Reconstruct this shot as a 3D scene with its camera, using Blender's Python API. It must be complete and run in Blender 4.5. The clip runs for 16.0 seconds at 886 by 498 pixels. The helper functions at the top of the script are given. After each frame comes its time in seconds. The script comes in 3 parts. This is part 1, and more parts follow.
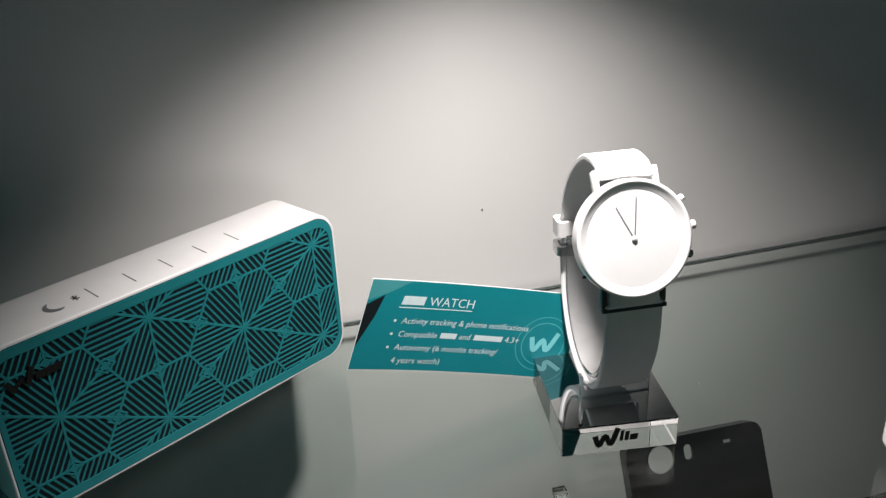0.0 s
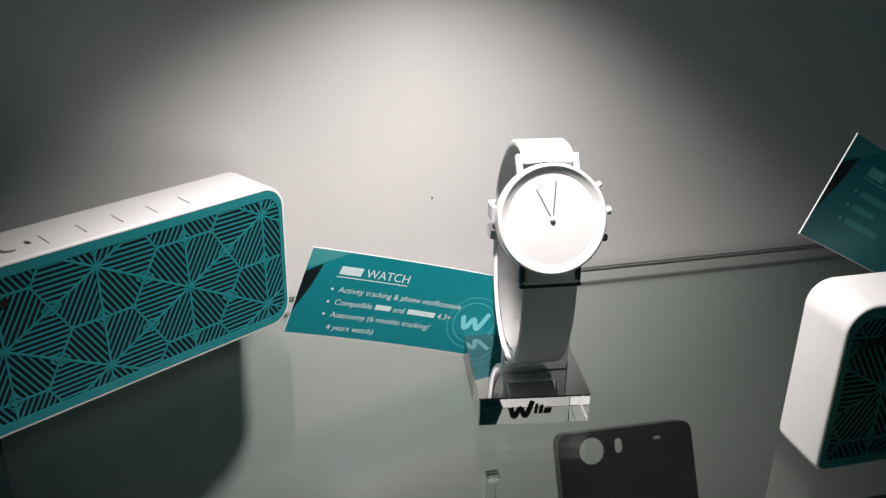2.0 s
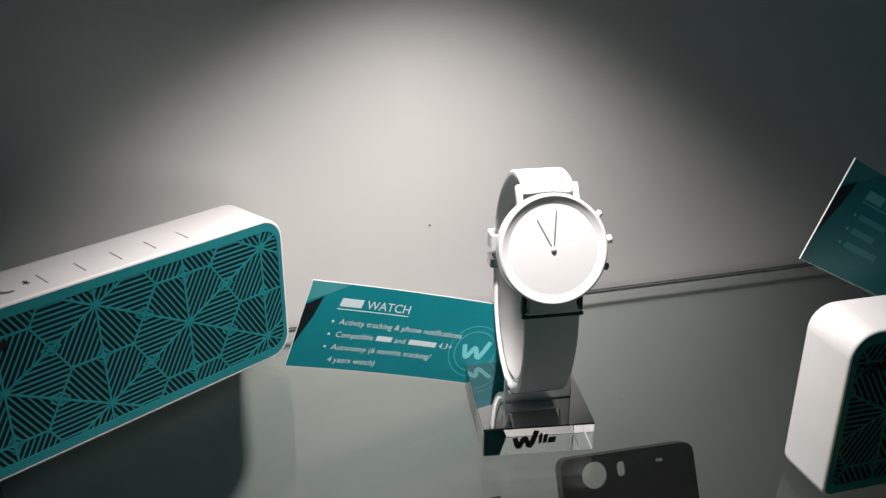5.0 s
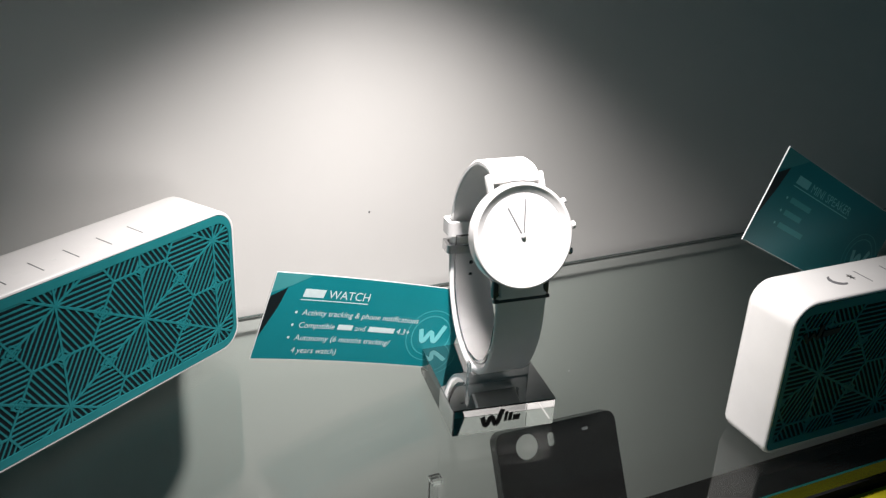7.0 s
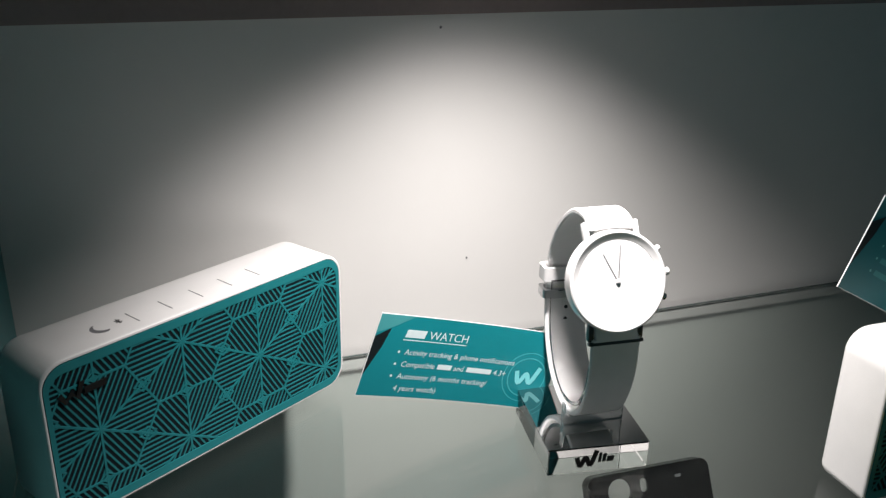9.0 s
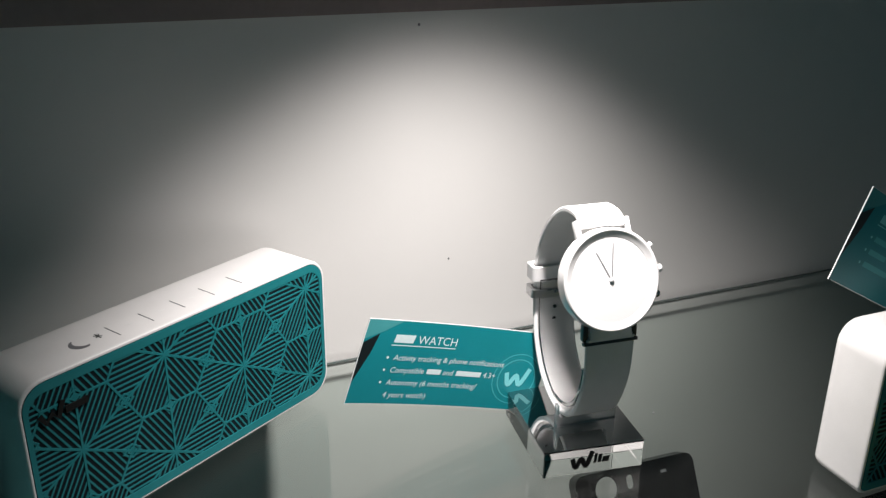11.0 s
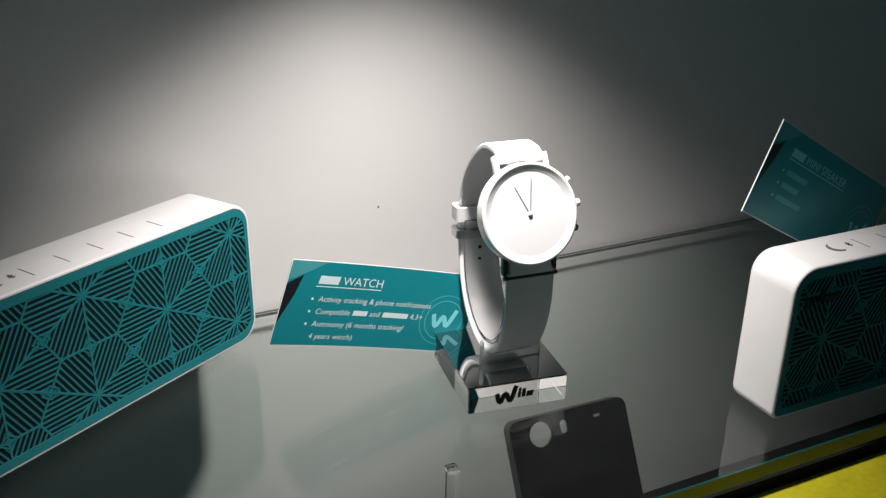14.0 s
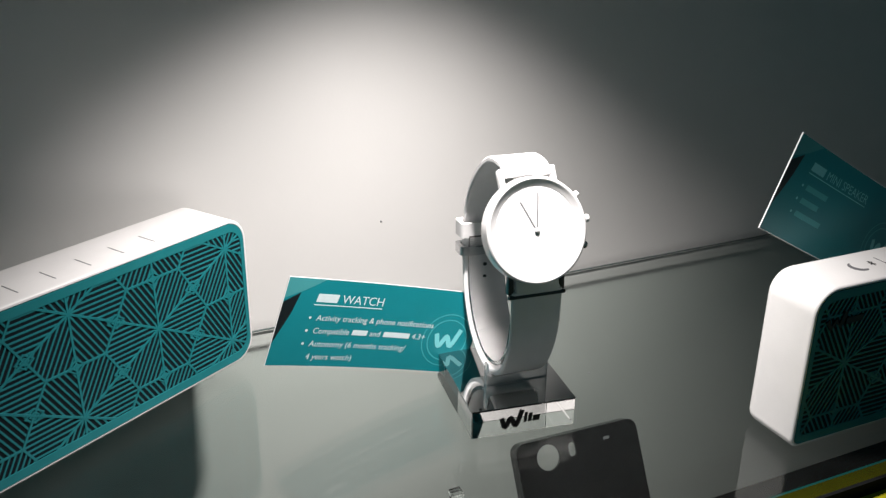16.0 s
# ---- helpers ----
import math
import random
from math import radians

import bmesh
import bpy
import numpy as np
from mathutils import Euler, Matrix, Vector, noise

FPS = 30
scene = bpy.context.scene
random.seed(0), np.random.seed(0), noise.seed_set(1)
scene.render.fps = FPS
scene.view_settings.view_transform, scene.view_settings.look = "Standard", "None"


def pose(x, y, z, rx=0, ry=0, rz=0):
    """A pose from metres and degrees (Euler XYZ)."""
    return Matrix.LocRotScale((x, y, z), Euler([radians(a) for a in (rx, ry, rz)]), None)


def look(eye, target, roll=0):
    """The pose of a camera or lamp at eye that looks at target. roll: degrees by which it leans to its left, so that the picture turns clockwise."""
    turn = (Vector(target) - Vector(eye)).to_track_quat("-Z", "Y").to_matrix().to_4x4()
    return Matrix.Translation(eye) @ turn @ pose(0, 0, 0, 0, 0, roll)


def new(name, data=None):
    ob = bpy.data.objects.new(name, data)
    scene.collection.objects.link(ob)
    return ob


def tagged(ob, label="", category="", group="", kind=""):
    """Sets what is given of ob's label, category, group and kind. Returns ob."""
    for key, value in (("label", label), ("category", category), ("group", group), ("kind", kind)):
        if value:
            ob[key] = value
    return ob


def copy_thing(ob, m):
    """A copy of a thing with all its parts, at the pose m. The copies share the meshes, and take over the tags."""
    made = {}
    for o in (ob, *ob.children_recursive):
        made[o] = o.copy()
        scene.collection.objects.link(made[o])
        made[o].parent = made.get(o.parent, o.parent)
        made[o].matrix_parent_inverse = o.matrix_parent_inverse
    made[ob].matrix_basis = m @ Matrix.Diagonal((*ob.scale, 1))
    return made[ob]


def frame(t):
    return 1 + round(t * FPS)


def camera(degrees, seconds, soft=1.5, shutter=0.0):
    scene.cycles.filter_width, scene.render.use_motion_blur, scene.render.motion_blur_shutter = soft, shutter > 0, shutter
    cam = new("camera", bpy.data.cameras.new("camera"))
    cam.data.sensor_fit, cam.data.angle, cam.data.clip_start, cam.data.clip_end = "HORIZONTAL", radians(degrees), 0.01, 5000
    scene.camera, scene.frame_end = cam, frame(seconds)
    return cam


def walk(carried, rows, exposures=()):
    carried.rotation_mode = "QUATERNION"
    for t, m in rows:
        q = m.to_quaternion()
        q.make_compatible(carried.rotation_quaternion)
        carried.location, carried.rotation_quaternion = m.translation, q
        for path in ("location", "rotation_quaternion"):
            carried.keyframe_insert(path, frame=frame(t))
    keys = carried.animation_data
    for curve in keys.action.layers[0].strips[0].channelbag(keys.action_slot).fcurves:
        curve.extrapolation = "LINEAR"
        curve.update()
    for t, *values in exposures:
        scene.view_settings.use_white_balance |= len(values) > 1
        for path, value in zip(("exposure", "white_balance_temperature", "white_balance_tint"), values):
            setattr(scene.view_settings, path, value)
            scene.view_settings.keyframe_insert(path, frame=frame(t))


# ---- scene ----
cam = camera(53.1, 16.0, soft=1.3)
METRES, EYE, TILT, LEAN, TURN = 0.35, 0.2174, -25.35, 2.467, -15.411
ROWS = [
    (0.0, 0.0, 0.0, 0.0, 0.0, -0.0, 0.0),
    (0.5, -0.0106, -0.0447, -0.0178, -0.53, 0.63, -0.62),
    (1.0, 0.0256, -0.093, -0.0374, -0.75, 1.15, -1.73),
    (1.5, 0.0721, -0.0655, -0.0576, -0.67, 0.92, -3.02),
    (2.0, 0.0719, -0.0601, -0.0498, -0.27, 1.34, -3.66),
    (2.5, 0.0851, -0.0416, -0.0348, -0.04, 1.71, -3.16),
    (3.0, 0.0741, -0.054, -0.0326, 0.24, 2.07, -3.18),
    (3.5, 0.0581, -0.0786, -0.0317, 0.64, 2.69, -3.42),
    (4.0, 0.0546, -0.0656, -0.0307, 0.58, 2.69, -3.29),
    (4.5, 0.056, -0.0552, -0.0348, 0.0, 2.46, -2.94),
    (5.0, 0.0606, -0.0585, -0.0319, -0.79, 2.31, -2.52),
    (7.5, -0.1181, -0.0787, -0.0267, -11.27, 1.0, -0.6),
    (8.0, -0.1305, -0.1217, -0.0632, -8.96, 2.18, -1.11),
    (8.5, -0.1096, -0.1233, -0.0481, -6.32, 3.09, -1.69),
    (9.0, -0.0943, -0.1199, -0.0273, -4.79, 3.94, -1.52),
    (11.5, -0.1505, -0.0738, -0.0172, -7.9, 3.54, 0.52),
    (12.0, -0.1679, -0.0477, -0.0288, -7.91, 2.74, 0.58),
    (12.5, -0.1428, -0.0521, -0.0305, -8.01, 2.12, 0.35),
    (13.0, -0.1409, -0.0511, -0.058, -8.16, 2.03, 0.08),
    (13.5, -0.1064, -0.0775, -0.0671, -9.68, 2.28, 0.67),
    (14.0, -0.0875, -0.1021, -0.0712, -10.08, 2.5, 1.29),
    (14.5, -0.0928, -0.0847, -0.0672, -10.15, 2.66, 1.74),
    (15.0, -0.093, -0.0667, -0.064, -9.78, 2.53, 1.89),
    (15.5, -0.0923, -0.0925, -0.0638, -9.22, 2.89, 1.49),
    (16.0, -0.0715, -0.0601, -0.0641, -9.44, 3.34, 1.03),
]
walk(cam, [(t, pose(0, 0, EYE, TILT, LEAN, TURN) @ pose(METRES * x, METRES * y, METRES * z, 90 + pitch, roll, yaw)) for t, x, y, z, yaw, pitch, roll in ROWS],
     [(0, -0.25), (0.7, -0.05), (1.2, -0.15), (1.5, -0.3), (2.0, -0.25), (2.5, -0.02), (3.0, -0.28), (3.5, -0.3), (4.0, -0.15), (4.5, -0.2), (5.0, -0.38), (5.6, -0.15), (7.5, 0), (9.2, 0), (11.5, -0.2), (12.0, -0.35), (12.5, 0), (13.1, 0.05), (13.5, -0.15), (14, -0.25), (14.5, 0), (15, -0.25), (15.5, -0.33), (16, 0)])

# ---- light: one warm downlight over the case, dim cool room light from the open front ----
world = bpy.data.worlds.new("room_light")
scene.world = world
world.use_nodes = True
world.node_tree.nodes["Background"].inputs[0].default_value = (0.42, 0.95, 1.06, 1)
world.node_tree.nodes["Background"].inputs[1].default_value = 0.045
scene.view_settings.exposure = 0.0

lamp = bpy.data.lights.new("downlight", "SPOT")
lamp.energy, lamp.color = 7.6, (1.0, 0.938, 0.915)
lamp.spot_size, lamp.spot_blend, lamp.shadow_soft_size = radians(100), 1.0, 0.012
downlight = new("downlight", lamp)
downlight.matrix_world = look((0.104, 0.250, 0.277), (0.110, 0.262, 0.0))


# ---- materials ----
def nodes_of(name):
    m = bpy.data.materials.new(name)
    m.use_nodes = True
    nt = m.node_tree
    return m, nt, nt.nodes["Principled BSDF"]


def surface(name, color, rough=0.5, metal=0.0, vary=0.06, scale=60.0, bump=0.0, bump_scale=900.0, coat=0.0, spec=0.5):
    """A surface with two scales of tone, uneven gloss and fine relief."""
    m, nt, b = nodes_of(name)
    tc = nt.nodes.new("ShaderNodeTexCoord")
    big = nt.nodes.new("ShaderNodeTexNoise")
    big.inputs["Scale"].default_value, big.inputs["Detail"].default_value = scale, 4
    fine = nt.nodes.new("ShaderNodeTexNoise")
    fine.inputs["Scale"].default_value, fine.inputs["Detail"].default_value = scale * 14, 3
    mix = nt.nodes.new("ShaderNodeMath")
    mix.operation = "MULTIPLY_ADD"
    mix.inputs[1].default_value = 0.35
    ramp = nt.nodes.new("ShaderNodeValToRGB")
    lo = [max(0.0, c * (1 - vary)) for c in color]
    hi = [min(1.0, c * (1 + vary)) for c in color]
    ramp.color_ramp.elements[0].position, ramp.color_ramp.elements[0].color = 0.4, (*lo, 1)
    ramp.color_ramp.elements[1].position, ramp.color_ramp.elements[1].color = 0.9, (*hi, 1)
    for n in (big, fine):
        nt.links.new(tc.outputs["Object"], n.inputs["Vector"])
    nt.links.new(fine.outputs["Fac"], mix.inputs[0])
    nt.links.new(big.outputs["Fac"], mix.inputs[2])
    nt.links.new(mix.outputs[0], ramp.inputs[0])
    nt.links.new(ramp.outputs[0], b.inputs["Base Color"])
    gloss = nt.nodes.new("ShaderNodeMapRange")
    gloss.inputs["To Min"].default_value, gloss.inputs["To Max"].default_value = rough * 0.85, min(1, rough * 1.15)
    nt.links.new(big.outputs["Fac"], gloss.inputs["Value"])
    nt.links.new(gloss.outputs[0], b.inputs["Roughness"])
    b.inputs["Metallic"].default_value = metal
    b.inputs["Coat Weight"].default_value = coat
    b.inputs["Coat Roughness"].default_value = 0.08
    b.inputs["Specular IOR Level"].default_value = spec
    if bump:
        bn = nt.nodes.new("ShaderNodeTexNoise")
        bn.inputs["Scale"].default_value, bn.inputs["Detail"].default_value = bump_scale, 2
        nt.links.new(tc.outputs["Object"], bn.inputs["Vector"])
        bp = nt.nodes.new("ShaderNodeBump")
        bp.inputs["Strength"].default_value, bp.inputs["Distance"].default_value = bump, 0.0005
        nt.links.new(bn.outputs["Fac"], bp.inputs["Height"])
        nt.links.new(bp.outputs[0], b.inputs["Normal"])
    return m


def clear(name, color, ior, rough=0.0):
    m, nt, b = nodes_of(name)
    b.inputs["Base Color"].default_value = (*color, 1)
    b.inputs["Transmission Weight"].default_value = 1.0
    b.inputs["IOR"].default_value = ior
    tc = nt.nodes.new("ShaderNodeTexCoord")
    n = nt.nodes.new("ShaderNodeTexNoise")
    n.inputs["Scale"].default_value, n.inputs["Detail"].default_value = 45, 5
    r = nt.nodes.new("ShaderNodeMapRange")
    r.inputs["From Min"].default_value, r.inputs["From Max"].default_value = 0.5, 0.8
    r.inputs["To Min"].default_value, r.inputs["To Max"].default_value = rough, rough + 0.03
    nt.links.new(tc.outputs["Object"], n.inputs["Vector"])
    nt.links.new(n.outputs["Fac"], r.inputs["Value"])
    nt.links.new(r.outputs[0], b.inputs["Roughness"])
    return m


def sheet_glass(name, tint):
    """A flat pane: clear straight through, with a gloss that grows towards grazing angles and faint smears."""
    m, nt, b = nodes_of(name)
    nt.nodes.remove(b)
    through_it, gloss, mix = nt.nodes.new("ShaderNodeBsdfTransparent"), nt.nodes.new("ShaderNodeBsdfGlossy"), nt.nodes.new("ShaderNodeMixShader")
    through_it.inputs["Color"].default_value = (*tint, 1)
    tc, n, r = nt.nodes.new("ShaderNodeTexCoord"), nt.nodes.new("ShaderNodeTexNoise"), nt.nodes.new("ShaderNodeMapRange")
    n.inputs["Scale"].default_value, n.inputs["Detail"].default_value = 38, 5
    r.inputs["From Min"].default_value, r.inputs["From Max"].default_value = 0.45, 0.85
    r.inputs["To Min"].default_value, r.inputs["To Max"].default_value = 0.0, 0.07
    nt.links.new(tc.outputs["Object"], n.inputs["Vector"])
    nt.links.new(n.outputs["Fac"], r.inputs["Value"])
    nt.links.new(r.outputs[0], gloss.inputs["Roughness"])
    lw, power, scale = nt.nodes.new("ShaderNodeLayerWeight"), nt.nodes.new("ShaderNodeMath"), nt.nodes.new("ShaderNodeMath")
    lw.inputs["Blend"].default_value = 0.5
    power.operation, scale.operation = "POWER", "MULTIPLY_ADD"
    power.inputs[1].default_value = 5.0
    scale.inputs[1].default_value, scale.inputs[2].default_value = 0.96, 0.04
    nt.links.new(lw.outputs["Facing"], power.inputs[0])
    nt.links.new(power.outputs[0], scale.inputs[0])
    nt.links.new(scale.outputs[0], mix.inputs[0])
    nt.links.new(through_it.outputs[0], mix.inputs[1])
    nt.links.new(gloss.outputs[0], mix.inputs[2])
    # a thin film of dust
    dust, film, cover_of = nt.nodes.new("ShaderNodeBsdfDiffuse"), nt.nodes.new("ShaderNodeMixShader"), nt.nodes.new("ShaderNodeMapRange")
    dust.inputs["Color"].default_value = (0.80, 0.80, 0.78, 1)
    cover_of.inputs["To Min"].default_value, cover_of.inputs["To Max"].default_value = 0.001, 0.004
    nt.links.new(n.outputs["Fac"], cover_of.inputs["Value"])
    nt.links.new(cover_of.outputs[0], film.inputs[0])
    nt.links.new(mix.outputs[0], film.inputs[1])
    nt.links.new(dust.outputs[0], film.inputs[2])
    nt.links.new(film.outputs[0], nt.nodes["Material Output"].inputs["Surface"])
    return m


M_WALL = surface("white_laminate", (0.78, 0.77, 0.75), 0.30, vary=0.010, scale=5, bump=0.05, bump_scale=700)
M_LOWER = surface("pale_laminate", (0.84, 0.84, 0.82), 0.5, vary=0.03, scale=11, bump=0.05)
M_FASCIA_TOP = surface("brown_grey_board", (0.34, 0.27, 0.26), 0.6, vary=0.12, scale=20, bump=0.15)
M_TEAL_PANEL = surface("teal_panel", (0.03, 0.20, 0.21), 0.35, vary=0.06, scale=12, bump=0.03)
M_DARK_BOARD = surface("dark_board", (0.05, 0.05, 0.052), 0.6, vary=0.15, scale=15, bump=0.1)
M_FELT = surface("black_felt", (0.010, 0.010, 0.011), 0.9, vary=0.3, scale=60, bump=0.3, bump_scale=1500, spec=0.1)
M_YELLOW = surface("yellow_plastic", (0.34, 0.31, 0.012), 0.35, vary=0.3, scale=26, bump=0.2, bump_scale=300)
M_GLASS = sheet_glass("float_glass", (0.955, 0.985, 0.970))
M_GLASS_EDGE = surface("green_glass_edge", (0.006, 0.045, 0.040), 0.18, vary=0.2, scale=50)
M_HAZE = clear("scuffed_acrylic", (0.93, 0.93, 0.93), 1.49, 0.12)
M_HAZE.node_tree.nodes["Principled BSDF"].inputs["Transmission Weight"].default_value = 0.72
M_ACRYLIC = clear("clear_acrylic", (0.985, 0.99, 0.99), 1.49)
M_MIRROR = surface("smoked_mirror", (0.50, 0.51, 0.51), 0.03, metal=1.0, vary=0.04, scale=70)
M_BACK_EDGE = surface("ground_glass_edge", (0.10, 0.13, 0.125), 0.4, vary=0.08, scale=80)
M_WHITE = surface("white_matte_plastic", (0.80, 0.79, 0.78), 0.42, vary=0.025, scale=90, bump=0.12, bump_scale=2600)
M_SILICONE = surface("white_silicone", (0.80, 0.79, 0.79), 0.5, vary=0.03, scale=120, bump=0.1, bump_scale=2200)
M_CASE = surface("white_lacquer", (0.83, 0.82, 0.82), 0.28, vary=0.02, scale=120, coat=0.4)
M_DIAL = surface("white_dial", (0.84, 0.83, 0.83), 0.3, vary=0.015, scale=200, coat=0.5)
M_STEEL = surface("brushed_steel", (0.55, 0.55, 0.56), 0.28, metal=1.0, vary=0.08, scale=260)
M_HAND = surface("satin_grey_metal", (0.26, 0.26, 0.27), 0.45, vary=0.06, scale=300)
M_GREY = surface("grey_print", (0.17, 0.17, 0.18), 0.5, vary=0.08, scale=300)
M_TEAL = surface("teal_plastic", (0.011, 0.195, 0.215), 0.4, vary=0.07, scale=140, bump=0.12, bump_scale=2400)
M_SLOT = surface("black_mesh_cloth", (0.004, 0.010, 0.014), 0.8, vary=0.3, scale=900, spec=0.2)
M_BLACK = surface("black_plastic", (0.012, 0.012, 0.013), 0.3, vary=0.2, scale=120)
M_SMOKE = surface("smoked_shell", (0.008, 0.008, 0.009), 0.22, vary=0.25, scale=60)
M_CARD = surface("teal_card_print", (0.004, 0.185, 0.215), 0.38, vary=0.05, scale=40)
M_CARD_LIGHT = surface("pale_teal_print", (0.05, 0.26, 0.275), 0.38, vary=0.05, scale=60)
M_CARD_BLACK = surface("black_print", (0.006, 0.010, 0.012), 0.38, vary=0.2, scale=60)
M_PAPER = surface("white_paper_edge", (0.80, 0.80, 0.79), 0.7, vary=0.03, scale=300)
M_INK_WHITE = surface("white_ink", (0.55, 0.66, 0.67), 0.5, vary=0.04, scale=400)
M_INK_TEAL = surface("mid_teal_ink", (0.05, 0.33, 0.36), 0.45, vary=0.05, scale=300)
M_INK_PALE = surface("pale_teal_ink", (0.16, 0.52, 0.55), 0.45, vary=0.05, scale=300)
M_GUN = surface("dark_steel", (0.075, 0.072, 0.072), 0.3, metal=0.7, vary=0.1, scale=240)
M_INK_BLACK = surface("black_ink", (0.008, 0.008, 0.008), 0.4, vary=0.2, scale=300)


# ---- building helpers ----
def part(name, bm, material, parent=None, label="", smooth=0.6):
    me = bpy.data.meshes.new(name)
    bmesh.ops.recalc_face_normals(bm, faces=bm.faces)
    bm.to_mesh(me)
    bm.free()
    me.materials.append(material)
    if smooth:
        me.shade_smooth()
        me.set_sharp_from_angle(angle=smooth)
    ob = new(name, me)
    if parent is not None:
        ob.parent = parent
    if label:
        ob["label"] = label
    return ob


def box(bm, x0, y0, z0, x1, y1, z1, bevel=0.0, seg=2):
    vs = bmesh.ops.create_cube(bm, size=1.0)["verts"]
    for v in vs:
        v.co = Vector(((x0 + x1) / 2 + v.co.x * (x1 - x0), (y0 + y1) / 2 + v.co.y * (y1 - y0), (z0 + z1) / 2 + v.co.z * (z1 - z0)))
    if bevel:
        es = {e for v in vs for e in v.link_edges}
        bmesh.ops.bevel(bm, geom=list(es), offset=bevel, segments=seg, affect="EDGES", profile=0.5)
    return bm


def boxed(name, lo, hi, material, parent=None, bevel=0.0, label="", seg=2):
    return part(name, box(bmesh.new(), *lo, *hi, bevel=bevel, seg=seg), material, parent, label)


def round_rect(w, h, r, inset=0.0, seg=10, low=None):
    """Outline, counter-clockwise, centred, as (x, y); low: the radius of the lower corners."""
    w, h = w - 2 * inset, h - 2 * inset
    upper, low = max(r - inset, 0.0002), max((r if low is None else low) - inset, 0.0002)
    out = []
    for cx, cy, a0 in ((1, 1, 0), (-1, 1, 90), (-1, -1, 180), (1, -1, 270)):
        r = upper if cy > 0 else low
        for k in range(seg + 1):
            a = radians(a0 + 90 * k / seg)
            out.append((cx * (w / 2 - r) + r * math.cos(a), cy * (h / 2 - r) + r * math.sin(a)))
    return out


def loft(bm, loops, cap_start=True, cap_end=True):
    rings = [[bm.verts.new(p) for p in lp] for lp in loops]
    n = len(rings[0])
    for a, b in zip(rings, rings[1:]):
        for i in range(n):
            bm.faces.new((a[i], a[(i + 1) % n], b[(i + 1) % n], b[i]))
    if cap_start:
        bm.faces.new(rings[0])
    if cap_end:
        bm.faces.new(rings[-1])
    return bm


def lathe(bm, profile, seg=72):
    """Revolve (radius, z) about z; the ends are capped."""
    return loft(bm, [[(r * math.cos(2 * math.pi * k / seg), r * math.sin(2 * math.pi * k / seg), z) for k in range(seg)] for r, z in profile])


def clip_poly(poly, clipper):
    """Sutherland-Hodgman; the clipper is convex and counter-clockwise."""
    out = poly
    n = len(clipper)
    for i in range(n):
        (ax, ay), (bx, by) = clipper[i], clipper[(i + 1) % n]
        src, out = out, []
        for k in range(len(src)):
            p, q = src[k - 1], src[k]
            sp = (bx - ax) * (p[1] - ay) - (by - ay) * (p[0] - ax)
            sq = (bx - ax) * (q[1] - ay) - (by - ay) * (q[0] - ax)
            if (sp >= 0) != (sq >= 0):
                f = sp / (sp - sq)
                out.append((p[0] + f * (q[0] - p[0]), p[1] + f * (q[1] - p[1])))
            if sq >= 0:
                out.append(q)
        if len(out) < 3:
            return []
    return out


def area2(poly):
    return sum(poly[i - 1][0] * poly[i][1] - poly[i][0] * poly[i - 1][1] for i in range(len(poly)))


def smooth_path(points, steps=8):
    """Catmull-Rom through the points."""
    pts = [Vector(p) for p in points]
    pts = [2 * pts[0] - pts[1]] + pts + [2 * pts[-1] - pts[-2]]
    out = []
    for i in range(1, len(pts) - 2):
        p0, p1, p2, p3 = pts[i - 1:i + 3]
        for k in range(steps):
            t = k / steps
            out.append(0.5 * (2 * p1 + (p2 - p0) * t + (2 * p0 - 5 * p1 + 4 * p2 - p3) * t * t + (3 * p1 - p0 - 3 * p2 + p3) * t ** 3))
    out.append(pts[-2])
    return out


def band(bm, path, widths, thick, edge=0.0006):
    """A strap along a path of (y, z) points, its width along x, with softened edges."""
    loops = []
    n = len(path)
    for i, p in enumerate(path):
        d = (path[min(i + 1, n - 1)] - path[max(i - 1, 0)]).normalized()
        nx = Vector((-d.y, d.x))
        w = widths[0] + (widths[1] - widths[0]) * i / (n - 1)
        h = thick / 2
        ring = []
        for x, s in ((-w / 2 + edge, -h), (w / 2 - edge, -h), (w / 2, -h + edge), (w / 2, h - edge), (w / 2 - edge, h), (-w / 2 + edge, h), (-w / 2, h - edge), (-w / 2, -h + edge)):
            q = p + nx * s
            ring.append((x, q.x, q.y))
        loops.append(ring)
    return loft(bm, loops)


def stroke(bm, pts, width, h0, h1, place):
    """A flat line of even width through 2D points, lifted from h0 to h1 by place(x, y, h)."""
    n = len(pts)
    left, right = [], []
    for i, p in enumerate(pts):
        d = (Vector(pts[min(i + 1, n - 1)]) - Vector(pts[max(i - 1, 0)])).normalized()
        nx = Vector((-d.y, d.x)) * width / 2
        left.append((p[0] + nx.x, p[1] + nx.y))
        right.append((p[0] - nx.x, p[1] - nx.y))
    rows = []
    for l, r in zip(left, right):
        rows.append([bm.verts.new(place(*l, h1)), bm.verts.new(place(*r, h1)), bm.verts.new(place(*r, h0)), bm.verts.new(place(*l, h0))])
    for a, b in zip(rows, rows[1:]):
        for i in range(4):
            bm.faces.new((a[i], a[(i + 1) % 4], b[(i + 1) % 4], b[i]))
    bm.faces.new(rows[0])
    bm.faces.new(rows[-1])
    return bm


def prism(bm, poly, h0, h1, place):
    top = [bm.verts.new(place(x, y, h1)) for x, y in poly]
    low = [bm.verts.new(place(x, y, h0)) for x, y in poly]
    n = len(poly)
    bm.faces.new(top)
    for i in range(n):
        bm.faces.new((top[i], top[(i + 1) % n], low[(i + 1) % n], low[i]))
    return bm


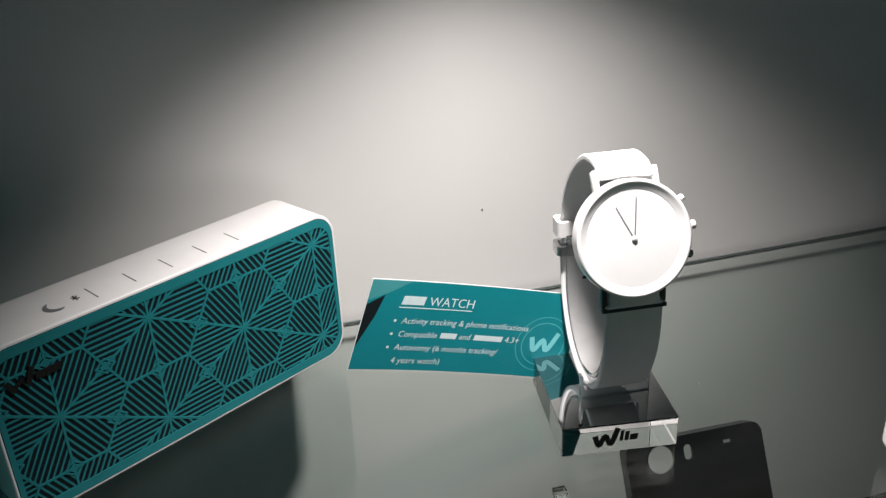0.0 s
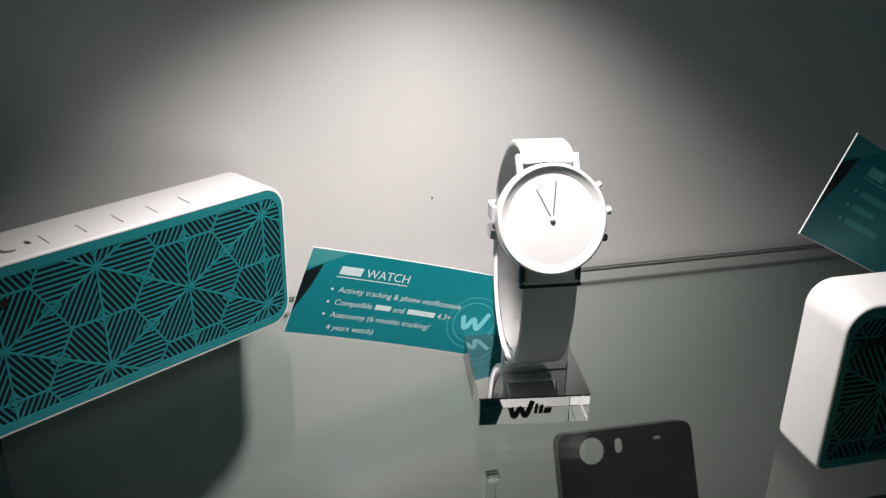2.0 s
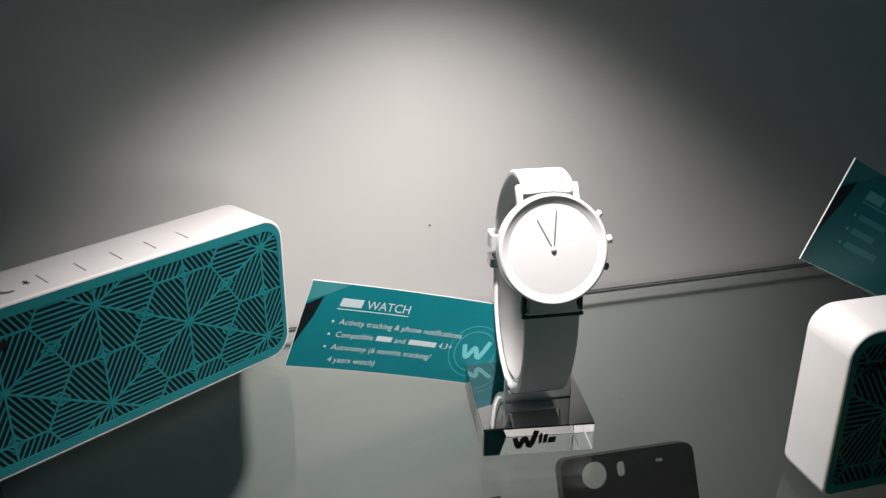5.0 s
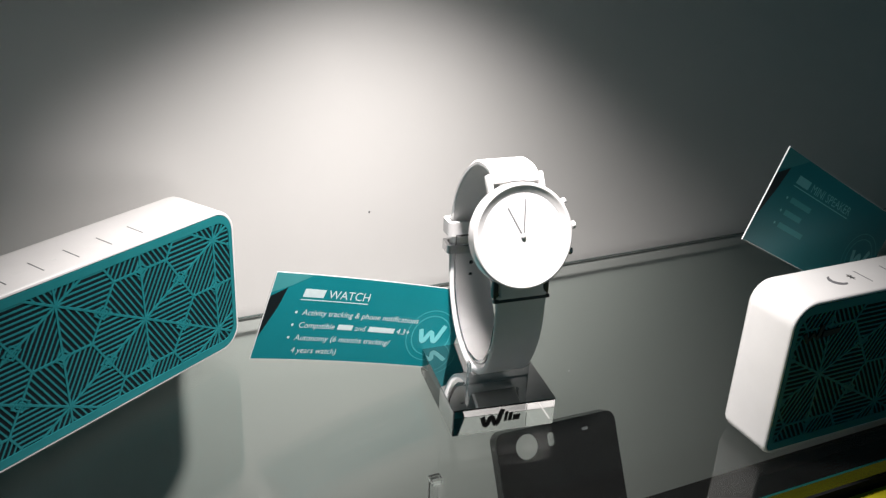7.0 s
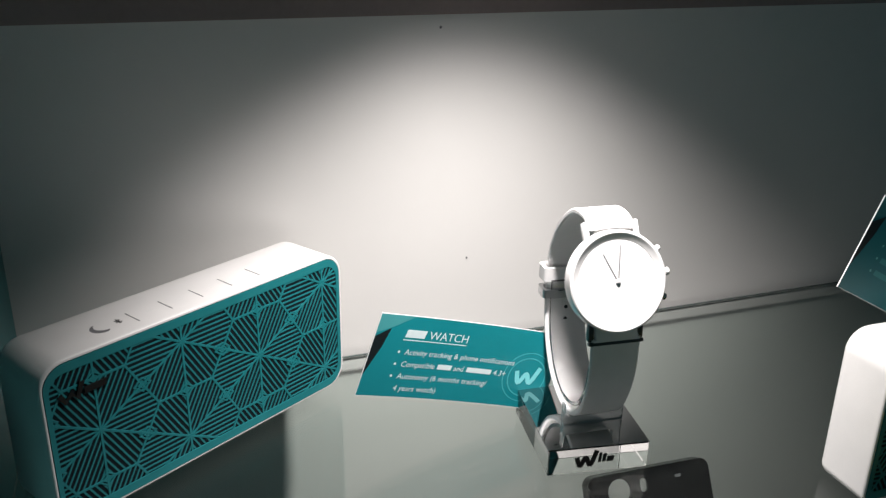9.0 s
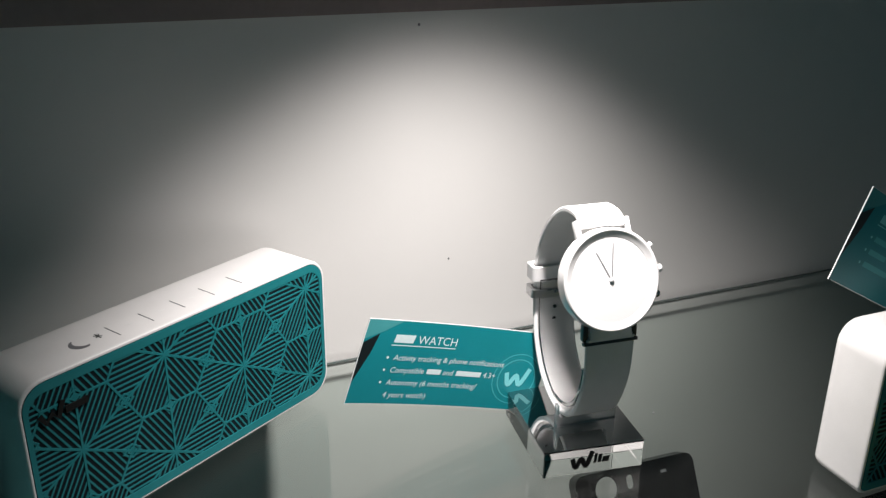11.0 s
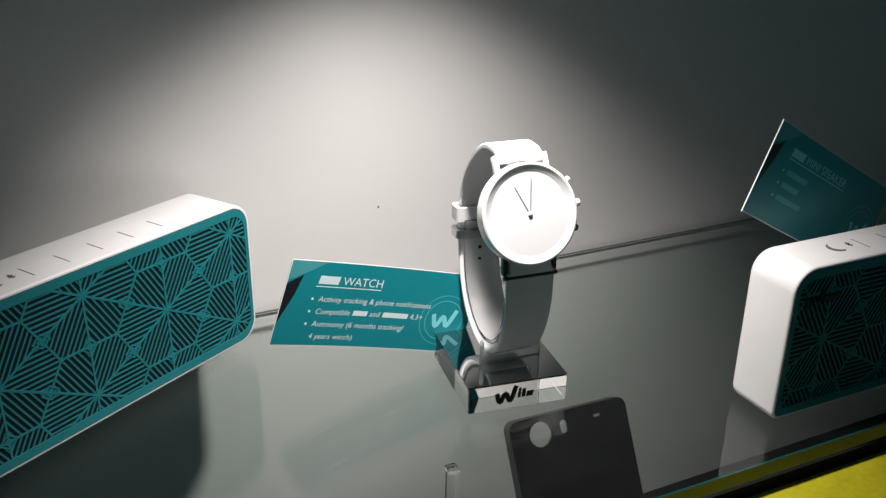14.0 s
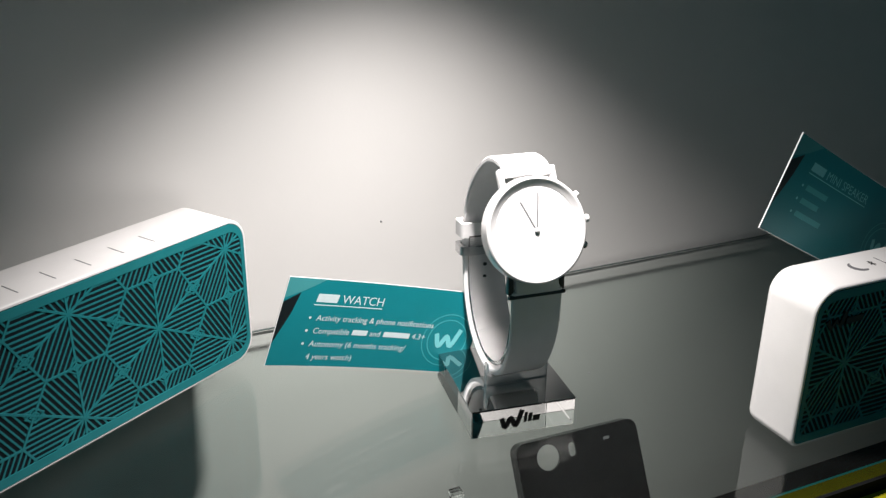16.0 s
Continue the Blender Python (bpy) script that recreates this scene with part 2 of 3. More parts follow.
def lettering(text, size, place, h, name, material, parent, x0, y0, shear=0.0, spacing=1.0):
    """Words in the built-in font, cut into small faces and laid on a surface by place(x, y, h). Returns the width."""
    cu = bpy.data.curves.new("words", "FONT")
    cu.body, cu.size, cu.shear, cu.space_character = text, size, shear, spacing
    cu.resolution_u = 3
    tmp = new("words", cu)
    bpy.context.view_layer.update()
    me = bpy.data.meshes.new_from_object(tmp.evaluated_get(bpy.context.evaluated_depsgraph_get()))
    bpy.data.objects.remove(tmp)
    bm = bmesh.new()
    bm.from_mesh(me)
    wide = max((v.co.x for v in bm.verts), default=0)
    for v in bm.verts:
        v.co = place(x0 + v.co.x, y0 + v.co.y, h)
    part(name, bm, material, parent, smooth=0)
    return wide


def empty(name, m):
    e = new(name)
    e.empty_display_size = 0.02
    e.matrix_world = m
    return e


# ---- the case ----
WALL_Y, LEFT_X, RIGHT_X, TOP_Z, LOW_Z = 0.3855, -0.107, 0.62, 0.1765, -0.213
tagged(boxed("wall_back", (LEFT_X, WALL_Y, -0.004), (RIGHT_X, WALL_Y + 0.012, TOP_Z), M_WALL), "white laminate back panel of a display case", "wall", kind="structure")
tagged(boxed("wall_back_lower", (LEFT_X, WALL_Y + 0.001, LOW_Z), (RIGHT_X, WALL_Y + 0.012, -0.0045), M_LOWER), "pale laminate back panel below the glass shelf", "wall", kind="structure")
tagged(boxed("wall_back_upper", (LEFT_X - 0.3, WALL_Y - 0.003, TOP_Z), (RIGHT_X, WALL_Y + 0.012, 0.38), M_FASCIA_TOP), "dull brown-grey board above the white back panel", "wall", kind="structure")
tagged(boxed("wall_left", (LEFT_X - 0.012, 0.165, LOW_Z), (LEFT_X, WALL_Y + 0.012, TOP_Z), M_TEAL_PANEL), "teal side panel of a display case", "wall", kind="structure")
tagged(boxed("wall_right", (RIGHT_X, 0.165, LOW_Z), (RIGHT_X + 0.012, WALL_Y + 0.012, 0.38), M_WALL), "white side panel of a display case", "wall", kind="structure")
tagged(boxed("wall_front_upper", (LEFT_X - 0.3, 0.165, 0.30), (RIGHT_X + 0.012, 0.177, 0.38), M_DARK_BOARD), "dark board across the top of the case front", "wall", kind="structure")
tagged(boxed("ceiling", (LEFT_X - 0.3, 0.165, 0.38), (RIGHT_X + 0.012, WALL_Y + 0.012, 0.392), M_FASCIA_TOP), "dull brown-grey top board of the case", "ceiling", kind="structure")
tagged(boxed("floor", (LEFT_X - 0.012, 0.165, LOW_Z - 0.012), (RIGHT_X + 0.012, WALL_Y + 0.012, LOW_Z), M_FELT), "black felt at the bottom of the display case", "floor", kind="structure")
tagged(boxed("trim", (LEFT_X - 0.012, 0.1480, -0.030), (RIGHT_X, 0.1722, -0.0130), M_YELLOW, bevel=0.001), "glossy yellow ledge along the front of the case below the glass", "front ledge", kind="structure")
tagged(boxed("wall_front", (LEFT_X - 0.012, 0.1655, LOW_Z), (RIGHT_X, 0.1722, -0.0303), M_DARK_BOARD), "dark board below the yellow ledge", "wall", kind="structure")
tagged(boxed("wall_front_lower", (LEFT_X, 0.1735, LOW_Z), (RIGHT_X, 0.1800, -0.0088), M_FELT), "black felt-covered board behind the yellow ledge", "wall", kind="structure")

shelf = empty("glass_shelf", pose(0, 0, 0))
tagged(shelf, "clear glass shelf with a green polished front edge", "shelf")
boxed("pane", (LEFT_X + 0.0005, 0.1742, -0.0030), (RIGHT_X - 0.0005, 0.3795, 0.0), M_GLASS, shelf)
boxed("back_edge", (LEFT_X + 0.0005, 0.3797, -0.0006), (RIGHT_X - 0.0005, 0.3807, 0.0), M_BACK_EDGE, shelf, label="pale ground glass edge")
rim = boxed("front_edge", (LEFT_X + 0.0005, 0.1730, -0.0065), (RIGHT_X - 0.0005, 0.1740, 0.0), M_GLASS_EDGE, shelf, label="dark green polished glass edge")
# grains of dust and small scuffs
for holder, spots in ((shelf, ((0.180, 0.278, 0.0, 0.0005), (0.205, 0.262, 0.0, 0.0003))),
                      (bpy.data.objects["wall_back"], ((0.119, WALL_Y - 0.0001, 0.0465, 0.0005), (0.102, WALL_Y - 0.0001, 0.1700, 0.0006)))):
    for x, y, z, size in spots:
        bm = bmesh.new()
        bmesh.ops.create_icosphere(bm, subdivisions=1, radius=size)
        bmesh.ops.transform(bm, matrix=Matrix.Translation((x, y, z + 0.2 * size)) @ Matrix.Diagonal((1.2, 0.8, 0.5 if holder is shelf else 1.3, 1)), verts=bm.verts)
        part("dust_speck", bm, M_GREY, holder)
# the back of the case runs slightly out of square with the front
for ob in bpy.data.objects:
    if ob.type == "MESH":
        for v in ob.data.vertices:
            if v.co.y > 0.37:
                v.co.y += 0.012 * (v.co.x - 0.02)


# ---- portable speakers ----
SW, SH, SR = 0.1498, 0.0693, 0.0108


def on_face(x, y, h):
    return (x, -h, y)


def on_top(x, y, h):
    return (x, y, SH + h)


def build_speaker(m, SD, lift, low):
    """Its depth, the height of its feet and the radius of its lower corners."""
    thing = empty("portable_speaker", m @ pose(0, 0, lift))
    zc = SH / 2
    bm = bmesh.new()

    def ring(inset, y):
        return [(x, y, z + zc) for x, z in round_rect(SW, SH, SR, inset, low=low)]
    loops = [ring(0.0016, 0.0012), ring(0.0014, 0.0001), ring(0.0009, 0.0), ring(0.0003, 0.0004), ring(0, 0.0012)]
    rb = 0.0055
    loops += [ring(rb * (1 - math.cos(radians(a))), SD - rb + rb * math.sin(radians(a))) for a in (0, 15, 30, 45, 60, 75, 90)]
    part("body", loft(bm, loops), M_WHITE, thing, smooth=0.9)
    front = [(x, z + zc) for x, z in round_rect(SW, SH, SR, 0.0017, low=low)]
    part("speaker_cloth", prism(bmesh.new(), front, -0.0012, -0.00032, on_face), M_SLOT, thing, "black cloth behind the slotted grille")
    # the solid border of the grille
    inner = [(x, z + zc) for x, z in round_rect(SW - 0.0072, SH - 0.0108, SR - 0.0040, low=max(low - 0.0040, 0.0015))]
    bm = bmesh.new()
    n = len(front)
    rows = [[bm.verts.new(on_face(x, z, h)) for x, z in lp] for lp, h in ((front, -0.001), (front, 0.0001), (inner, 0.0001), (inner, -0.001))]
    for a, b in zip(rows, rows[1:]):
        for i in range(n):
            bm.faces.new((a[i], a[(i + 1) % n], b[(i + 1) % n], b[i]))
    part("grille_border", bm, M_TEAL, thing)
    # slotted kites round the stars of a triangular lattice
    step_x, step_z = 0.0387, 0.0221
    star0 = (0.0235, 0.0349)
    stars = {(i, j): (star0[0] + i * step_x, star0[1] + j * step_z) for i in range(-4, 4) for j in range(-5, 6) if (i + j) % 2 == 0}
    hexes = ((0, 2), (1, 1), (1, -1), (0, -2), (-1, -1), (-1, 1))
    mids = set()
    for (i, j), s in stars.items():
        for k in range(6):
            a, b = hexes[k], hexes[(k + 1) % 6]
            pa = (s[0] + a[0] * step_x, s[1] + a[1] * step_z)
            pb = (s[0] + b[0] * step_x, s[1] + b[1] * step_z)
            ma, mb = ((s[0] + pa[0]) / 2, (s[1] + pa[1]) / 2), ((s[0] + pb[0]) / 2, (s[1] + pb[1]) / 2)
            cen = ((s[0] + pa[0] + pb[0]) / 3, (s[1] + pa[1] + pb[1]) / 3)
            kite = [s, ma, cen, mb]
            if area2(kite) < 0:
                kite.reverse()
            seen = clip_poly(kite, inner)
            if len(seen) < 3 or abs(area2(seen)) < 4e-6:
                continue
            mids.add((round(ma[0], 5), round(ma[1], 5)))
            bm = bmesh.new()
            ax = Vector((cen[0] - s[0], cen[1] - s[1]))
            ax.normalize()
            pv = Vector((-ax.y, ax.x))
            pitch, rib = 0.00215, 0.00074
            for q in range(-7, 8):
                c = q * pitch
                o = Vector(s) + pv * c
                strip = [tuple(o - pv * rib / 2 - ax * 0.05), tuple(o - pv * rib / 2 + ax * 0.05), tuple(o + pv * rib / 2 + ax * 0.05), tuple(o + pv * rib / 2 - ax * 0.05)]
                if area2(strip) < 0:
                    strip.reverse()
                poly = clip_poly(strip, seen)
                if len(poly) >= 3 and abs(area2(poly)) > 2e-7:
                    prism(bm, poly, -0.0007, -0.0001, on_face)
            for e in range(4):
                p, r = Vector(kite[e]), Vector(kite[(e + 1) % 4])
                d = (r - p).normalized()
                nx = Vector((-d.y, d.x)) * 0.00045
                poly = clip_poly([tuple(p), tuple(r), tuple(r + nx), tuple(p + nx)], seen)
                if len(poly) >= 3 and abs(area2(poly)) > 1e-7:
                    prism(bm, poly, -0.0010, 0.00003 + 0.000012 * e, on_face)
            part("grille_panel", bm, M_TEAL, thing, smooth=0)
    for mx, mz in sorted(mids):
        bm = bmesh.new()
        for r0, r1 in ((0.0033, 0.0026), (0.0018, 0.0011)):
            quad = [(mx + r0 * 1.25, mz), (mx, mz + r0), (mx - r0 * 1.25, mz), (mx, mz - r0)]
            small = [(mx + r1 * 1.25, mz), (mx, mz + r1), (mx - r1 * 1.25, mz), (mx, mz - r1)]
            for e in range(4):
                poly = clip_poly([quad[e], quad[(e + 1) % 4], small[(e + 1) % 4], small[e]], inner)
                if len(poly) >= 3 and abs(area2(poly)) > 1e-7:
                    prism(bm, poly, -0.0010, 0.00008, on_face)
        if bm.verts:
            part("grille_diamond", bm, M_TEAL, thing, smooth=0)
        else:
            bm.free()
    for fx in (-0.055, 0.055):
        foot = [(fx + x, SD / 2 + y) for x, y in round_rect(0.016, 0.010, 0.004, 0, 4)]
        part("rubber_foot", prism(bmesh.new(), foot, -lift, 0.0002, lambda x, y, h: (x, y, h)), M_BLACK, thing)
    # maker's mark as plain strokes
    bm = bmesh.new()
    lx, lz = -SW / 2 + 0.0072, 0.0533
    stroke(bm, [(lx, lz + 0.0025), (lx + 0.0020, lz - 0.0010), (lx + 0.0045, lz + 0.0018), (lx + 0.0068, lz - 0.0008), (lx + 0.0090, lz + 0.0050)], 0.0021, 0.0, 0.0006, on_face)
    prism(bm, [(lx + 0.0095, lz - 0.0005), (lx + 0.0185, lz - 0.0002), (lx + 0.0185, lz + 0.0024), (lx + 0.0095, lz + 0.0021)], 0.0, 0.0006, on_face)
    part("maker_mark", bm, M_INK_BLACK, thing, "raised dark mark on the grille")
    # controls printed on the top
    for k in range(5):
        x = 0.0497 - 0.002 + k * 0.0150 - 0.0785 + 0.002
        part("button_divider", prism(bmesh.new(), [(x - 0.00025, 0.0062), (x + 0.00025, 0.0062), (x + 0.00025, 0.0162), (x - 0.00025, 0.0162)], -0.0003, 0.00006, on_top), M_GREY, thing)
    cx, cy = 0.0365 - 0.0785, 0.0118
    arc = [(cx + 0.0042 * math.cos(radians(a)), cy + 0.0042 * math.sin(radians(a))) for a in range(110, 300, 12)]
    back = [(cx + 0.0018 + 0.0040 * math.cos(radians(a)), cy + 0.0010 + 0.0038 * math.sin(radians(a))) for a in range(276, 120, -12)]
    part("power_mark", prism(bmesh.new(), arc + back, -0.0003, 0.00006, on_top), M_GREY, thing)
    bm = bmesh.new()
    bx, by = 0.0440 - 0.0785, 0.0122
    stroke(bm, [(bx - 0.0012, by - 0.0010), (bx + 0.0012, by + 0.0010), (bx, by + 0.0022), (bx, by - 0.0022), (bx + 0.0012, by - 0.0010), (bx - 0.0012, by + 0.0010)], 0.0005, -0.0003, 0.00008, on_top)
    part("wireless_mark", bm, M_INK_BLACK, thing)
    for k, w in ((0, 0.0030), (1, 0.0024), (2, 0.0030), (3, 0.0024)):
        x = 0.0575 + k * 0.0150 - 0.0785
        part("button_mark", prism(bmesh.new(), [(x - w / 2, 0.0114), (x + w / 2, 0.0108), (x + w / 2, 0.0116), (x - w / 2, 0.0122)], -0.0003, 0.00005, on_top), M_PAPER, thing)
    return thing


speaker = build_speaker(pose(-0.0224, 0.3091, 0, 0, 0, 32.2), 0.0335, 0.0045, SR)
tagged(speaker, "white and teal portable speaker with star-slotted grille, standing on glass", "speaker", "portable speakers")
speaker_b = build_speaker(pose(0.2937, 0.1922, 0), 0.0270, 0.0018, 0.0045)
tagged(speaker_b, "white portable speaker with its teal grille in deep shade", "speaker", "portable speakers")


# ---- printed cards ----
def build_card(m, wide, tall, bow, title, lines, ink, faint, emblem=0.0125, slant=0.0):
    """A bowed card. Local x runs along its lower edge, z up, y away from the reader."""
    thing = empty("info_card", m)

    def at(x, y, h):
        u = x / wide
        return Vector((x + slant * (y - tall / 2), bow * 4 * u * (1 - u) - h, y))

    def sheet(name, poly, h0, h1, material, label=""):
        """A printed patch, cut into narrow strips so that it follows the bow."""
        bm = bmesh.new()
        lo, hi = min(p[0] for p in poly), max(p[0] for p in poly)
        n = max(1, math.ceil((hi - lo) / 0.003))
        if area2(poly) < 0:
            poly = poly[::-1]
        for k in range(n):
            a, b = lo + (hi - lo) * k / n, lo + (hi - lo) * (k + 1) / n
            cell = clip_poly([(a, -1), (b, -1), (b, 1), (a, 1)], poly)
            if len(cell) >= 3:
                prism(bm, cell, h0, h1, at)
        bmesh.ops.remove_doubles(bm, verts=bm.verts, dist=1e-6)
        return part(name, bm, material, thing, label, smooth=0)

    sheet("paper", [(0, 0), (wide, 0), (wide, tall), (0, tall)], -0.0005, 0.0, M_PAPER, "white paper edge and back")
    e = 0.0003
    sheet("print", [(e, e), (wide - e, e), (wide - e, tall - e), (e, tall - e)], 0.0, 0.00004, M_CARD)
    sheet("black_wedge", [(e, e), (0.0052, tall * 0.60), (0.0088, tall * 0.86), (e, tall * 0.72)], 0.00004, 0.00007, M_CARD_BLACK)
    sheet("pale_corner", [(e, tall * 0.73), (0.0088, tall * 0.86), (0.0200, tall - e), (e, tall - e)], 0.00004, 0.00007, M_CARD_LIGHT)
    # round emblem: two thin rings and a wave
    ex, ez = wide - emblem, tall * 0.40
    for rad, w in ((0.0118, 0.0004), (0.0092, 0.0005)):
        bm = bmesh.new()
        arc = [(ex + rad * math.cos(radians(a)), ez + rad * math.sin(radians(a))) for a in range(0, 361, 6)]
        arc = [p for p in arc[30:] + arc[1:31] if p[0] < wide - 0.0006]
        stroke(bm, arc, w, 0.00004, 0.00008, at) if rad < 0.0095 else stroke(bm, [p for p in [(ex + rad * math.cos(radians(a)), ez + rad * math.sin(radians(a))) for a in range(20, 300, 6)] if p[0] < wide - 0.0006], w, 0.00004, 0.00008, at)
        part("emblem_ring", bm, M_INK_TEAL, thing)
    bm = bmesh.new()
    wave = smooth_path([(ex - 0.0056, ez + 0.0026), (ex - 0.0034, ez - 0.0030), (ex - 0.0004, ez + 0.0016), (ex + 0.0022, ez - 0.0026), (ex + 0.0056, ez + 0.0052)], 6)
    stroke(bm, [tuple(p) for p in wave], 0.0021, 0.00008, 0.00012, at)
    part("emblem_wave", bm, M_INK_PALE, thing)
    # title: the maker's word as a bar, then the readable words
    tx, tz = 0.0148, tall * 0.735
    sheet("maker_bar", [(tx, tz), (tx + 0.0096, tz), (tx + 0.0101, tz + 0.0036), (tx + 0.0005, tz + 0.0036)], 0.00004, 0.00009, ink)
    w = lettering(title, 0.0053, at, 0.0001, "title", ink, thing, tx + 0.0117, tz)
    sheet("title_rule", [(tx - 0.0006, tz - 0.0014), (tx + 0.0117 + w, tz - 0.0014), (tx + 0.0117 + w, tz - 0.0010), (tx - 0.0006, tz - 0.0010)], 0.00004, 0.00009, ink)
    for row, (dot, pieces) in enumerate(lines):
        z = tz - 0.0079 - 0.0056 * row
        x = tx + 0.0022
        if dot:
            c = (tx - 0.0006, z + 0.0011)
            sheet("bullet", [(c[0] + 0.0006 * math.cos(radians(a)), c[1] + 0.0006 * math.sin(radians(a))) for a in range(0, 360, 45)], 0.00004, 0.00009, ink)
        for piece in pieces:
            if type(piece) is float:
                sheet("word_bar", [(x, z), (x + piece, z), (x + piece + 0.0003, z + 0.0023), (x + 0.0003, z + 0.0023)], 0.00004, 0.00009, faint)
                x += piece + 0.0012
            else:
                x += lettering(piece, 0.0036, at, 0.0001, "text_line", ink, thing, x, z, shear=0.12) + 0.0013
    return thing


watch_lines = [
    (True, ["Activity tracking & phone notifications"]),
    (True, ["Compatible", 0.0070, "and", 0.0125, "4.3+"]),
    (True, ["Autonomy (6 months tracking/"]),
    (False, ["4 years watch)"]),
]
card = build_card(Matrix.Translation((0.0364, 0.2972, 0.0258)) @ pose(0, 0, 0, -10, 15.2, 0), 0.0938, 0.0380, 0.003, "WATCH", watch_lines, M_INK_WHITE, M_INK_WHITE, 0.0128, 0.13)
tagged(card, "bowed teal information card with white writing, leaning behind an acrylic stand", "card", "information cards")
speaker_lines = [(True, [0.016]), (True, [0.013]), (True, [0.019])]
card_b = build_card(Matrix.Translation((0.2188, 0.2262, 0.0845)) @ pose(0, 0, 0, -3, 28.0, 4), 0.094, 0.041, 0.001, "MINI SPEAKER", speaker_lines, M_INK_PALE, M_INK_TEAL)
tagged(card_b, "shaded dark teal information card tilted behind a white speaker", "card", "information cards")


# ---- acrylic stand under the watch ----
stand = empty("acrylic_stand", pose(0.1284, 0.2475, 0, 0, 0, -8.5))
tagged(stand, "clear acrylic display block with a saddle that carries a watch", "display stand")
bm = bmesh.new()
box(bm, -0.0225, 0.0, 0.0002, 0.0225, 0.0515, 0.0128, bevel=0.0004, seg=1)
block = part("block", bm, M_ACRYLIC, stand)
boxed("top_plate", (-0.0225, 0.0, 0.0129), (0.0225, 0.0515, 0.0132), M_MIRROR, stand, label="mirrored plate on top of the block")


def on_front(x, y, h):
    return (x, -h, y)


bm = bmesh.new()
wave = smooth_path([(-0.0098, 0.0084), (-0.0082, 0.0040), (-0.0058, 0.0080), (-0.0036, 0.0042), (-0.0010, 0.0112)], 6)
stroke(bm, [tuple(p) for p in wave], 0.0021, 0.00005, 0.0003, on_front)
for x, w, h in ((-0.0002, 0.0013, 0.0046), (0.0016, 0.0016, 0.0040), (0.0036, 0.0030, 0.0026)):
    prism(bm, [(x, 0.0052), (x + w, 0.0053), (x + w + 0.0004, 0.0053 + h), (x + 0.0004, 0.0052 + h)], 0.00005, 0.0003, on_front)
part("maker_mark", bm, M_INK_BLACK, stand, "black printed mark")

# ---- wrist watch ----
HUB, TURN_W, LEAN_W = Vector((0.1315, 0.2508, 0.0876)), -5.0, 18.0
watch = empty("wrist_watch", Matrix.Translation(HUB) @ pose(0, 0, 0, 0, 0, TURN_W))
tagged(watch, "white wrist watch with plain dial and silicone strap on acrylic stand", "watch")
# watch axes: x to the reader's right, y away from the reader, z up; the head leans back
HEAD = pose(0, 0, 0, 90 - LEAN_W, 0, 0)


def head_part(name, bm, material, label="", smooth=0.6, parent=None):
    bmesh.ops.transform(bm, matrix=HEAD, verts=bm.verts)
    return part(name, bm, material, parent or watch, label, smooth)


R = 0.0207
case = head_part("case", lathe(bmesh.new(), [(0.0165, -0.0085), (R - 0.0022, -0.0080), (R - 0.0004, -0.0060), (R, -0.0040), (R, 0.0008), (R - 0.0003, 0.0011), (R - 0.0008, 0.0013), (R - 0.0013, 0.0012), (R - 0.0017, 0.0009), (R - 0.0036, 0.0003), (R - 0.0039, -0.0010)], 96), M_CASE)
dial = head_part("dial", lathe(bmesh.new(), [(R - 0.0035, -0.0006), (R - 0.0035, 0.0002)], 96), M_DIAL)
for name, length, width, angle, z in (("hour_hand", 0.0128, 0.00017, 27, 0.00022), ("minute_hand", 0.0146, 0.00017, -6, 0.00045)):
    bm = box(bmesh.new(), -width, -0.0008, z, width, length, z + 0.0002)
    bmesh.ops.transform(bm, matrix=pose(0, 0, 0, 0, 0, angle), verts=bm.verts)
    head_part(name, bm, M_HAND)
head_part("hand_hub", lathe(bmesh.new(), [(0.0010, 0.0002), (0.0010, 0.0006), (0.0007, 0.0008)], 20), M_CASE)
for angle, rad, length, material in ((33, 0.0013, 0.0022, M_CASE), (6, 0.0016, 0.0024, M_CASE), (-21, 0.0014, 0.0020, M_STEEL)):
    bm = lathe(bmesh.new(), [(rad * 0.6, R - 0.0008), (rad * 0.6, R + 0.0006), (rad, R + 0.0007), (rad, R + length - 0.0003), (rad * 0.8, R + length)], 20)
    bmesh.ops.transform(bm, matrix=pose(0, 0, -0.0015) @ pose(0, 0, 0, 0, 0, angle) @ pose(0, 0, 0, 0, 90, 0), verts=bm.verts)
    head_part("push_button", bm, material)
for sx in (-1, 1):
    for sy, name in ((1, "upper_lug"), (-1, "lower_lug")):
        bm = bmesh.new()
        box(bm, -0.0011, 0.0, -0.0018, 0.0011, 0.0098, 0.0014, bevel=0.0005)
        bmesh.ops.transform(bm, matrix=pose(sx * 0.0108, sy * 0.0145, -0.0035) @ pose(0, 0, 0, -14 * sy, 0, 0) @ Matrix.Diagonal((1, sy, 1, 1)), verts=bm.verts)
        head_part(name, bm, M_CASE if sy > 0 else M_GUN, "" if sy > 0 else "dark steel lug")
bm = box(bmesh.new(), -0.0119, -0.0259, -0.0062, 0.0119, -0.0243, -0.0036, bevel=0.0004)
head_part("strap_end", box(bmesh.new(), -0.0092, -0.0240, -0.0066, 0.0092, -0.0150, -0.0030, bevel=0.0006), M_SILICONE)
head_part("strap_frame", bm, M_GUN, "dark steel bar across the strap")
